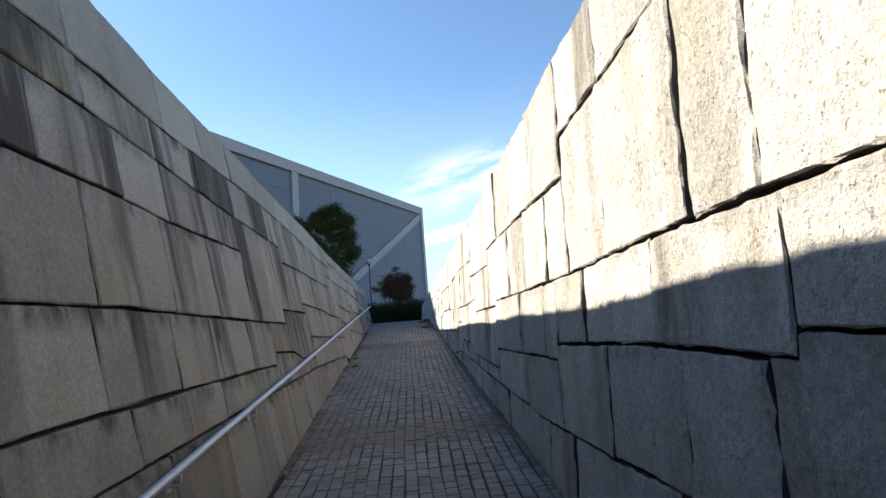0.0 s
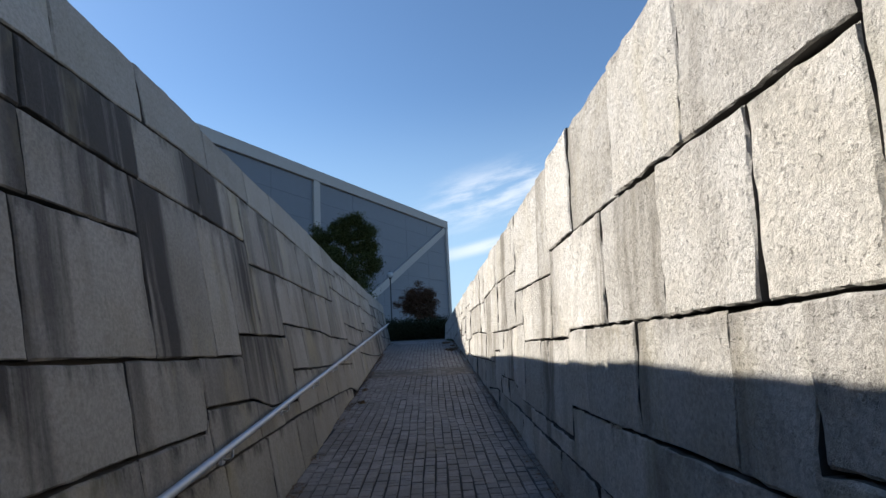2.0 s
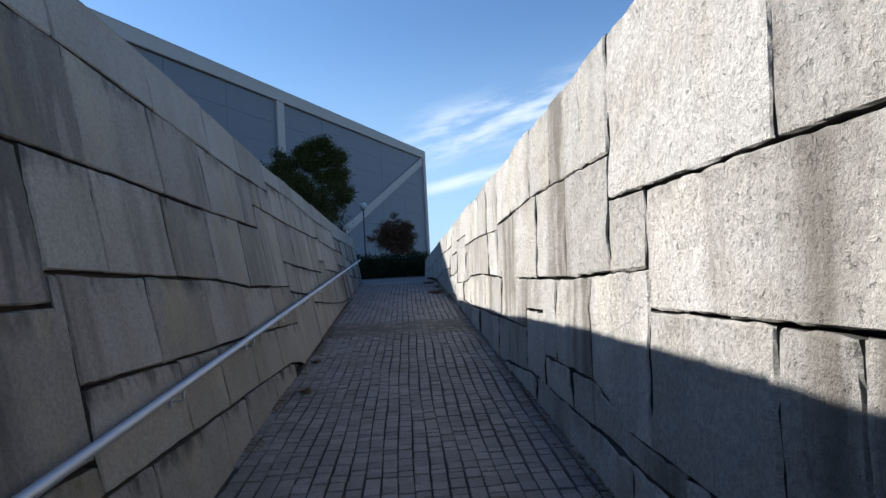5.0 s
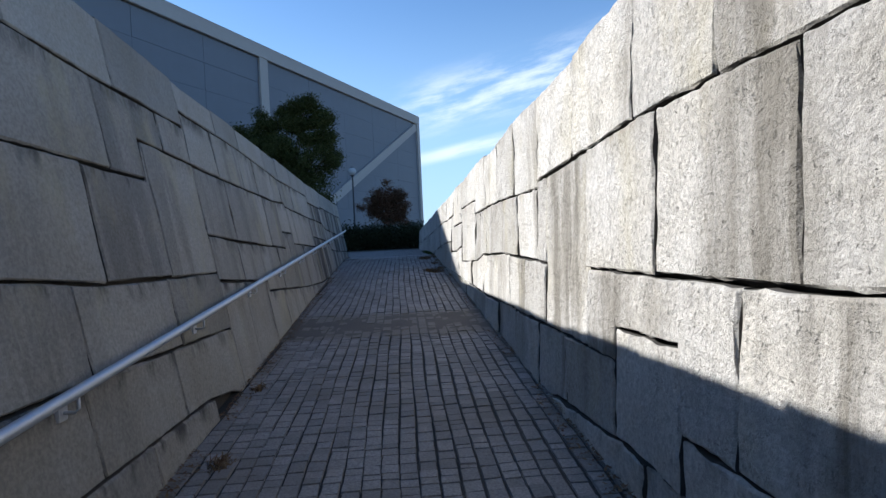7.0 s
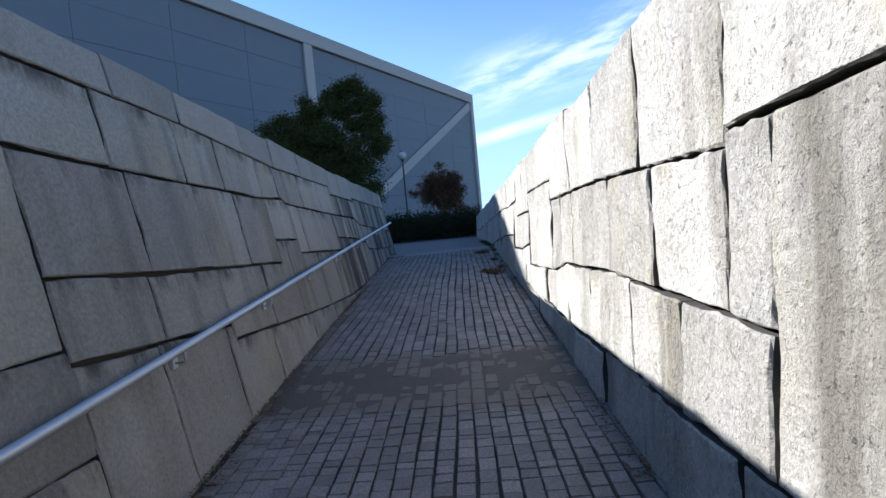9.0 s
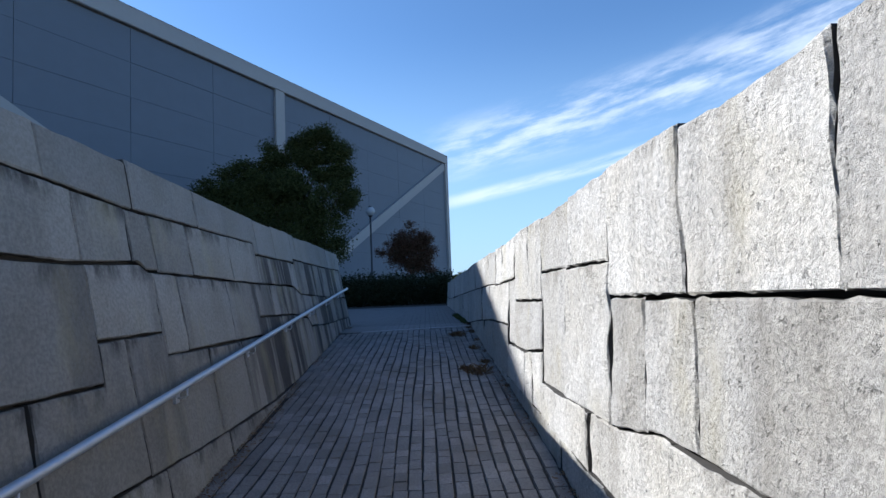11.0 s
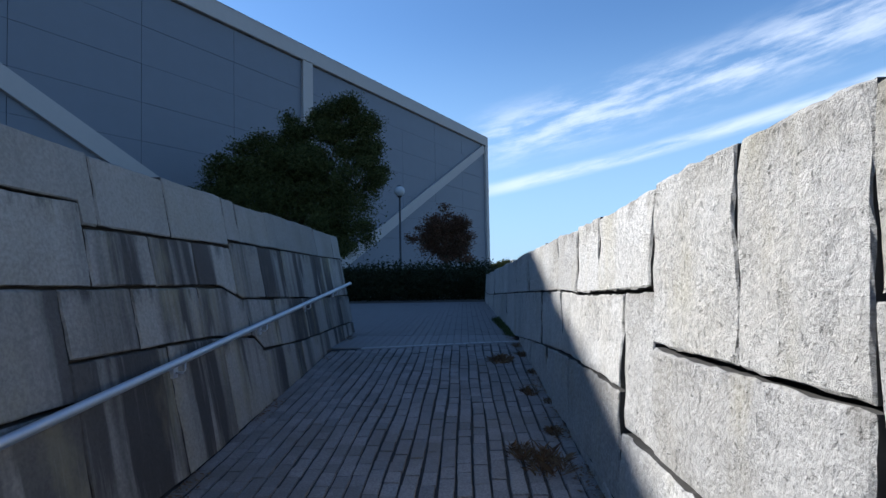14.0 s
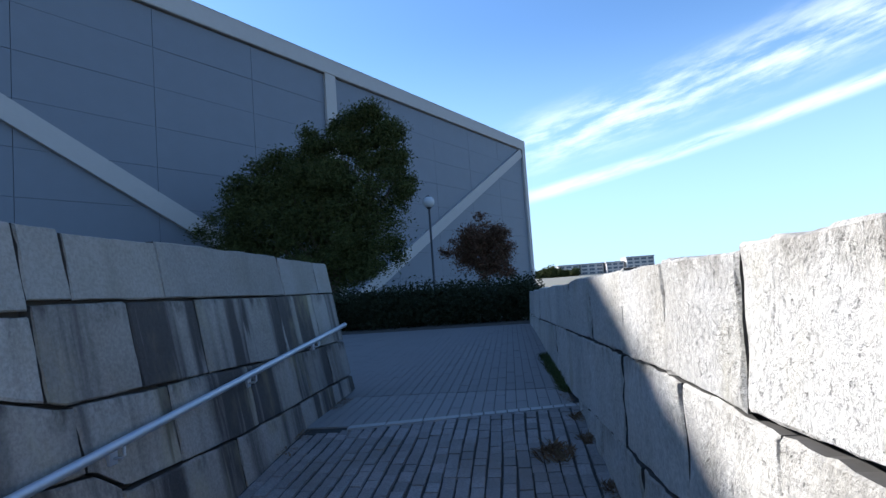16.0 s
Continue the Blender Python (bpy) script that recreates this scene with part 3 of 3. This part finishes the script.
# ---- handrail ----
def handrail():
    rail = tagged(new("handrail"), "galvanised steel pipe handrail on short brackets along the granite wall", "handrail")
    off = 0.1

    def at(y, extra=0.0):
        z = datum(y) + 0.782
        return Vector((left_x(y, z) + off + extra, y, z))

    ys = [-4.5 + i * (26.9 + 4.5) / 40 for i in range(41)]
    v, f = tube([at(y) for y in ys], 0.026, 14)
    mesh_object("pipe", v, f, M_METAL, rail, smooth=True)
    v, f = tube([at(26.86), at(26.93)], 0.031, 14)
    tagged(mesh_object("end_cap", v, f, M_METAL, rail, smooth=True), "rounded steel end cap")
    y = -3.3
    while y < 26.9:
        p = at(y)
        foot = Vector((left_x(y, p.z - 0.09) - 0.03, y, p.z - 0.09))
        v, f = tube([p + Vector((0, 0, -0.01)), p + Vector((0, 0, -0.075)), p + Vector((-0.015, 0, -0.09)), foot], 0.008, 8)
        br = mesh_object("bracket", v, f, M_METAL, rail, smooth=True)
        bm = bmesh.new()
        w = left_x(y, p.z - 0.09)
        box(bm, (w - 0.02, y - 0.03, p.z - 0.125), (w + 0.022, y + 0.03, p.z - 0.055), bevel=0.004)
        part("wall_plate", bm, M_METAL, br)
        y += 1.62
    return rail


handrail()


# ---- plaza at the top ----
def plaza():
    slab = tagged(mesh_object("pavement", [(-60, Y_TOP + 0.7, PLAZA - 0.014), (right_x(30, 1.4) + 0.2, Y_TOP + 0.7, PLAZA - 0.014), (right_x(36, 1.4) + 0.2, 36.4, PLAZA - 0.014), (-60, 36.4, PLAZA - 0.014)], [(0, 1, 2, 3)], M_SOIL), "level plaza of grey paving at the head of the ramp", "pavement", kind="structure")
    # long narrow paving pieces with thin joints; a paler zone next to the kerb
    rng = random.Random(5)
    for pale in (True, False):
        v, f = [], []
        x = -14.0
        while x < 1.1:
            w = 0.6 if x < -3.2 else 0.118
            y = max(kerb_y(x + w / 2) + 0.115 if x > -1.9 else Y_TOP + 0.4, Y_TOP)
            y += 0.0 if pale else rng.uniform(0.0, 0.1)
            if not pale:
                y = max(y, 26.62)
            stop = 26.6 if pale else 36.3
            while y < stop:
                d = 0.42 * rng.uniform(0.8, 1.2)
                y1 = min(y + d, stop)
                if x + w < right_x(y, 1.4) + 0.08 and y1 - y > 0.03:
                    o, z, g = len(v), PLAZA + rng.uniform(-0.002, 0.002), 0.0035
                    v += [(x + g, y + 0.002, z), (x + w - g, y + 0.002, z), (x + w - g, y1 - 0.002, z), (x + g, y1 - 0.002, z)]
                    v += [(p, q, r - 0.02) for p, q, r in v[-4:]]
                    f += [(o, o + 1, o + 2, o + 3)] + [(o + 4 + k, o + 4 + (k + 1) % 4, o + (k + 1) % 4, o + k) for k in range(4)]
                y = y1
            x += w
        tagged(mesh_object("slab", v, f, M_PALE if pale else M_SLAB, slab), kind="stuff")
    # row of pale kerb stones where ramp and plaza meet
    x = -1.3
    while x < 0.98:
        w = 0.36 if x < -0.3 else 0.118
        lean = Matrix(((1, 0, 0, 0), (0.24, 1, 0, 25.12 + 0.24 * 1.2), (0, 0, 1, 0), (0, 0, 0, 1)))
        bm = bmesh.new()
        box(bm, (x + 0.004, 0.004, PLAZA - 0.08), (x + w - 0.004, 0.112, PLAZA + 0.006), lean, bevel=0.005)
        part("kerb_stone", bm, M_STRIP, slab)
        x += w


plaza()


# ---- the hall ----
CORNER = Vector((3.17, 81.86, 0))
ALONG = Vector((-0.441, -0.897, 0)).normalized()
INTO = Vector((-ALONG.y, ALONG.x, 0)) * -1
HALL = Matrix(((ALONG.x, INTO.x, 0, CORNER.x), (ALONG.y, INTO.y, 0, CORNER.y), (0, 0, 1, 0), (0, 0, 0, 1)))
HALL_TOP = 18.0


def hall():
    base = PLAZA - 0.03
    length, deep = 95.0, 40.0
    ob = tagged(new("exhibition_hall"), "large hall clad in blue-grey panels within a pale concrete frame", "building")

    def piece(name, lo, hi, mat, label="", parent=ob, bevel=0.0, extra=None):
        bm = bmesh.new()
        box(bm, lo, hi, (HALL @ extra) if extra else HALL, bevel)
        bmesh.ops.recalc_face_normals(bm, faces=bm.faces)
        return part(name, bm, mat, parent, label)

    body = piece("wall", (0.3, 0.5, base), (length, deep, HALL_TOP - 0.3), M_JOINT)
    piece("roof", (0, 0.35, HALL_TOP - 0.3), (length, deep, HALL_TOP - 0.05), M_ROOF)
    piece("top_beam", (0, -0.1, HALL_TOP - 1.0), (length, 0.5, HALL_TOP), M_FRAME, "pale concrete top beam", bevel=0.04)
    piece("corner_column", (0, -0.1, base), (0.7, 0.5, HALL_TOP - 1.0), M_FRAME)
    piece("end_wall", (0, 0.5, base), (0.3, deep, HALL_TOP - 0.3), M_PANEL)
    for s in (30.3, 61.5):
        piece("column", (s, -0.08, base), (s + 0.9, 0.5, HALL_TOP - 1.0), M_FRAME, bevel=0.03)
    # diagonal braces
    def brace(s0, z0, s1, z1, w):
        d = Vector((s1 - s0, 0, z1 - z0))
        n = d.length
        a = math.degrees(math.atan2(d.z, d.x))
        m = Matrix.Translation((s0, 0, z0)) @ pose(0, 0, 0, 0, -a, 0)
        piece("brace", (0.4, -0.09, -w / 2), (n, 0.48, w / 2), M_FRAME, "pale diagonal concrete brace", extra=m)
    brace(0.7, 16.7, 30.3, 1.45, 0.9)
    brace(61.5, 17.4, 31.2, 1.3, 0.9)
    brace(62.4, 17.4, 92.6, 1.3, 0.9)
    # cladding panels in courses, with thin open joints
    rng = random.Random(4)
    sh = 1.95
    made = {}
    starts = [0.7 + 5.92 * i for i in range(5)] + [31.2 + 5.69 * i for i in range(11)]
    for i, s0 in enumerate(starts):
        sw = 5.92 if i < 5 else 5.69
        for j in range(9):
            z0 = base + j * sh
            z1 = min(z0 + sh, HALL_TOP - 1.0)
            if z1 - z0 < 0.2 or s0 + sw > length:
                continue
            key = (sw, round(z1 - z0, 3))
            if key not in made:
                bm = bmesh.new()
                box(bm, (0.012, 0.0, 0.008), (sw - 0.012, 0.2, z1 - z0 - 0.008))
                me = bpy.data.meshes.new("panel")
                bmesh.ops.recalc_face_normals(bm, faces=bm.faces)
                bm.to_mesh(me)
                bm.free()
                me.materials.append(M_PANEL)
                made[key] = me
            p = new("panel", made[key])
            p.parent = body
            p.matrix_basis = HALL @ Matrix.Translation((s0, 0.12 + rng.uniform(-0.008, 0.008), z0))
    return ob


hall()


# ---- plants ----
def leaves(clumps, count, size, seed, fill=0.35, loose=0.22):
    """Many small folded leaves scattered through the shells of rounded clumps."""
    rng = random.Random(seed)
    total = sum(c[3] * c[4] * c[5] for c in clumps)
    v, f = [], []
    for cx, cy, cz, rx, ry, rz in clumps:
        for _ in range(int(count * rx * ry * rz / total) + 20):
            d = Vector((rng.gauss(0, 1), rng.gauss(0, 1), rng.gauss(0, 1))).normalized()
            r = min(1.7, abs(rng.gauss(0.5 + fill, loose))) * (1 + 0.22 * noise.noise((d.x * 2.3 + cx, d.y * 2.3, d.z * 2.3 + cz)))
            p = Vector((cx + d.x * rx * r, cy + d.y * ry * r, cz + d.z * rz * r))
            a = Vector((rng.gauss(0, 1), rng.gauss(0, 1), rng.gauss(0, 0.7))).normalized()
            b = a.orthogonal().normalized()
            b.rotate(Matrix.Rotation(rng.uniform(0, 6.28), 3, a))
            n = a.cross(b)
            s = size * rng.uniform(0.6, 1.4)
            o = len(v)
            v += [p - a * s, p + b * s * 0.42 + n * s * 0.15, p + a * s, p - b * s * 0.42 + n * s * 0.15]
            f += [(o, o + 1, o + 2), (o, o + 2, o + 3)]
    return v, f


def clumped(main, n, r, seed):
    """Break each big rounded mass into smaller uneven clumps on its surface."""
    rng = random.Random(seed)
    out = []
    for cx, cy, cz, rx, ry, rz in main:
        out.append((cx, cy, cz, rx * 0.6, ry * 0.6, rz * 0.6))
        for _ in range(max(6, int(n * min(1.0, rx / 1.6)))):
            d = Vector((rng.gauss(0, 1), rng.gauss(0, 1), rng.gauss(0, 1))).normalized()
            k = r * rng.uniform(0.45, 1.35)
            q = rng.uniform(0.6, 1.0)
            out.append((cx + d.x * rx * q, cy + d.y * ry * q, cz + d.z * rz * q, k, k, k * 0.75))
    return out


def tree(label, base, trunk_r, limbs, masses, n, r, count, leaf, mat, seed):
    ob = tagged(new("tree"), label, "tree")
    b = Vector(base)
    fork = b + Vector((0.1, 0, limbs))
    v, f = tube([b - Vector((0, 0, 0.1)), b + Vector((0.05, 0, limbs * 0.5)), fork], [trunk_r * 1.25, trunk_r, trunk_r * 0.85], 10)
    trunk = mesh_object("trunk", v, f, M_BARK, ob, smooth=True)
    rng = random.Random(seed)
    for cx, cy, cz, rx, ry, rz in masses:
        tip = Vector((cx, cy, cz + rz * 0.3))
        m1 = fork.lerp(tip, 0.45) + Vector((rng.uniform(-0.2, 0.2), rng.uniform(-0.2, 0.2), 0.25))
        v, f = tube([fork - Vector((0, 0, 0.2)), m1, tip], [trunk_r * 0.55, trunk_r * 0.35, trunk_r * 0.1], 7)
        mesh_object("limb", v, f, M_BARK, trunk, smooth=True)
    v, f = leaves(clumped(masses, n, r, seed), count, leaf, seed, 0.3, 0.38)
    tagged(mesh_object("crown", v, f, mat, ob), kind="stuff")
    return ob


tree("broad evergreen tree with dense dark green foliage", (-7.6, 44.0, PLAZA - 0.03), 0.24, 1.9,
     [(-9.2, 44.0, 6.0, 3.0, 2.5, 2.5), (-6.0, 44.1, 5.9, 2.3, 2.2, 2.7), (-12.0, 44.0, 5.2, 1.8, 1.7, 1.9), (-8.3, 44.3, 9.6, 0.7, 0.6, 0.75), (-7.7, 44.3, 8.7, 0.5, 0.5, 0.5),
      (-6.7, 44.3, 10.2, 0.6, 0.5, 0.55), (-5.6, 44.2, 10.5, 0.7, 0.5, 0.5), (-4.6, 44.3, 9.7, 0.6, 0.5, 0.55), (-6.4, 44.2, 9.2, 0.55, 0.5, 0.4), (-4.4, 44.2, 8.7, 0.5, 0.5, 0.4),
      (-9.8, 44.0, 8.0, 1.3, 1.2, 1.15), (-8.4, 44.0, 7.9, 1.0, 1.0, 0.8), (-11.5, 44.0, 7.2, 1.2, 1.2, 1.1), (-5.6, 44.3, 9.5, 0.75, 0.4, 0.4), (-5.4, 44.2, 8.5, 0.7, 0.5, 0.35), (-7.0, 44.0, 3.9, 2.8, 2.1, 1.1), (-4.3, 44.1, 7.4, 0.7, 0.8, 0.7), (-7.4, 44.0, 7.8, 1.3, 1.2, 0.7), (-13.2, 44.0, 4.1, 1.0, 1.0, 0.9)],
     44, 0.42, 210000, 0.062, M_LEAF, 31)
tree("small round tree with reddish brown autumn leaves", (-0.75, 46.0, PLAZA - 0.03), 0.1, 1.3,
     [(-0.8, 46.0, 4.6, 1.45, 1.3, 1.15), (-1.6, 46.0, 4.0, 1.0, 1.0, 1.2), (0.1, 46.0, 3.9, 0.8, 0.9, 1.3), (-0.7, 46.0, 3.2, 0.9, 0.9, 0.6)], 26, 0.3, 24000, 0.055, M_RED, 32)


def hedge():
    ob = tagged(new("hedge"), "clipped hedge of dark evergreen shrubs beside the plaza", "hedge")
    rng = random.Random(8)
    clumps, x = [], -13.0
    while x < 1.3:
        for k in range(3):
            clumps.append((x + rng.uniform(-0.15, 0.15), 37.0 + 0.6 * k, PLAZA + 0.62, 0.5, 0.5, 0.68 + rng.uniform(-0.06, 0.06)))
        x += 0.38
    v, f = leaves(clumps, 75000, 0.06, 9, 0.3)
    tagged(mesh_object("foliage", v, f, M_HEDGE, ob), kind="stuff")
    for i in range(9):
        xx = -12.2 + i * 1.6
        v, f = tube([(xx, 37.5, PLAZA - 0.05), (xx + 0.05, 37.5, PLAZA + 0.7)], [0.04, 0.02], 6)
        mesh_object("stem", v, f, M_BARK, ob, smooth=True)


hedge()


def planting_bed():
    nx, ny = 120, 16
    v, f = [], []
    for j in range(ny + 1):
        for i in range(nx + 1):
            x, y = -14.0 + 15.0 * i / nx, 35.75 + 3.2 * j / ny
            y += 0.06 * noise.noise((x * 2.0, 3.1, 0)) * (j == 0)
            edge = min(1.0, j / 2)
            v.append((x, y, PLAZA - 0.02 + edge * (0.05 + 0.025 * noise.noise((x * 3, y * 3, 2.0)))))
    for j in range(ny):
        for i in range(nx):
            a = j * (nx + 1) + i
            f.append((a, a + 1, a + nx + 2, a + nx + 1))
    tagged(mesh_object("planting_bed", v, f, M_BEDSOIL, smooth=True), "strip of dark bare soil along the foot of the hedge", "ground", kind="structure")


planting_bed()


def street_lamp(x, y):
    ob = tagged(new("street_lamp"), "slim dark steel lamp post with a white globe", "street lamp")
    z = PLAZA - 0.03
    v, f = tube([(x, y, z), (x, y, z + 0.5), (x, y, z + 0.55), (x, y, z + 4.55)], [0.085, 0.08, 0.055, 0.045], 12)
    mesh_object("pole", v, f, M_BLACK, ob, smooth=True)
    bm = bmesh.new()
    bmesh.ops.create_uvsphere(bm, u_segments=24, v_segments=14, radius=0.25, matrix=Matrix.Translation((x, y, z + 4.84)))
    part("globe", bm, M_GLOBE, ob, "white opal globe", smooth=True)
    v, f = tube([(x, y, z + 4.53), (x, y, z + 4.6), (x, y, z + 4.66)], [0.06, 0.12, 0.1], 14)
    mesh_object("collar", v, f, M_BLACK, ob, smooth=True)
    v, f = tube([(x, y, z + 5.05), (x, y, z + 5.09), (x, y, z + 5.14)], [0.13, 0.1, 0.02], 14)
    mesh_object("cap", v, f, M_BLACK, ob, smooth=True)


street_lamp(-2.76, 42.7)


def weeds(name, label, spots, mat, seed, reach=0.09, height=0.09, blades=90):
    rng = random.Random(seed)
    for x, y, k in spots:
        v, f = [], []
        for _ in range(int(blades * k)):
            a = rng.uniform(0, 6.28)
            q = rng.random() ** 0.7 * reach * k
            bx, by = x + math.cos(a) * q, y + math.sin(a) * q * 1.3
            z = floor_z(by) - 0.008
            hh = height * rng.uniform(0.2, 1.0) * (0.5 + 0.5 * k)
            dx, dy = rng.uniform(-0.05, 0.05) * k, rng.uniform(-0.05, 0.05) * k
            o, w = len(v), 0.004
            c, s = math.cos(a + 1.3) * w, math.sin(a + 1.3) * w
            v += [(bx - c, by - s, z), (bx + c, by + s, z), (bx + dx * 0.5 + c, by + dy * 0.5 + s, z + hh * 0.7), (bx + dx, by + dy, z + hh)]
            f += [(o, o + 1, o + 2), (o, o + 2, o + 3)]
        tagged(mesh_object(name, v, f, mat), label, "weeds", "weeds in the paving", "stuff")


weeds("dry_weeds", "tuft of dry brown weeds in the paving joints", [(0.7, 21.2, 2.2), (0.55, 21.4, 1.3), (0.62, 24.3, 2.0), (0.8, 22.9, 1.2), (0.86, 21.8, 1.0), (-1.22, 12.2, 1.0), (-1.33, 13.6, 0.8), (0.93, 24.6, 1.2), (0.94, 23.7, 0.9), (0.95, 22.6, 0.8), (0.9, 25.2, 0.9), (0.97, 20.4, 0.7)], M_DRY, 3, 0.075, 0.06, 130)
weeds("green_weeds", "tuft of low green weeds along the foot of the wall", [(0.93 - 0.0025 * i, 26.3 + 0.09 * i, 0.6 + 0.25 * (i * 7 % 5)) for i in range(34)], M_MOSS, 4, 0.06, 0.075, 60)


def litter(name, label, side, y0, y1, count, seed):
    """Small dry leaves and grit swept against the foot of a wall."""
    rng = random.Random(seed)
    v, f = [], []
    for _ in range(count):
        y = y0 + (y1 - y0) * rng.random()
        if noise.noise((y * 1.3, seed, 0.5)) < -0.12:
            continue
        z = floor_z(y)
        q = 0.015 + 0.12 * rng.random() ** 2.2
        x = left_x(y, z) + q if side < 0 else right_x(y, z) - q
        a, s = rng.uniform(0, 6.28), rng.uniform(0.006, 0.022)
        c, d = math.cos(a) * s, math.sin(a) * s
        t = rng.uniform(0, 0.008) + max(0.0, 0.02 - q * 0.3)
        o = len(v)
        v += [(x - c, y - d, z + t), (x + d * 0.5, y - c * 0.5, z + t + 0.006), (x + c, y + d, z + t + rng.uniform(0, 0.012)), (x - d * 0.5, y + c * 0.5, z + t + 0.003)]
        f += [(o, o + 1, o + 2), (o, o + 2, o + 3)]
    tagged(mesh_object(name, v, f, M_DRY), label, "leaf litter", kind="stuff")


litter("leaf_litter", "dry brown leaves and grit along the battered wall", -1, -2.0, 26.5, 5200, 41)
litter("leaf_litter", "dry brown leaves and grit along the sunlit wall", 1, -2.0, 26.5, 4200, 42)


# ---- far distance ----
def apartment_building(x, y, w, d, storeys, label):
    ob = tagged(new("apartment_building"), label, "building", "far apartment buildings")
    z0, sh = PLAZA - 0.03, 1.9
    top = z0 + storeys * sh
    bm = bmesh.new()
    box(bm, (x, y, z0), (x + w, y + d, top))
    body = part("wall", bm, M_FAR, ob)
    bm = bmesh.new()
    box(bm, (x - 0.3, y - 0.3, top), (x + w + 0.3, y + d + 0.3, top + 0.5))
    part("roof", bm, M_ROOF, ob)
    n = max(3, int(w / 3.2))
    for s in range(storeys):
        for k in range(n):
            bm = bmesh.new()
            a = x + (k + 0.15) * w / n
            box(bm, (a, y - 0.12, z0 + s * sh + 0.5), (a + 0.7 * w / n, y + 0.1, z0 + (s + 1) * sh - 0.35))
            part("window", bm, M_FARGLASS, body)


apartment_building(27, 320, 11, 14, 3, "far low apartment block with pale walls")
apartment_building(39, 322, 12, 14, 3, "far apartment block with rows of dark windows")
apartment_building(52, 318, 9, 14, 3, "far pale apartment block behind the wall")
apartment_building(62, 316, 14, 15, 4, "far taller apartment block with banded windows")


def far_trees():
    rng = random.Random(12)
    clumps, x = [], 12.0
    while x < 34:
        k = rng.uniform(1.2, 2.2)
        clumps.append((x, 300 + rng.uniform(-3, 3), PLAZA + k * 1.2, k * 1.2, k, k * 1.4))
        x += rng.uniform(1.4, 2.6)
    v, f = leaves(clumps, 9000, 0.45, 13, 0.4)
    tagged(mesh_object("far_trees", v, f, M_LEAF), "row of far dark green trees", "trees", kind="stuff")


far_trees()

# ---- setts of the ramp ----
rest_v, rest_f, singles = pave(Y0, Y_TOP - 0.05)
tagged(mesh_object("setts", rest_v, rest_f, M_SETT, floor), kind="stuff")
for vs, fs in singles:
    mesh_object("sett", vs, fs, M_SETT, floor)
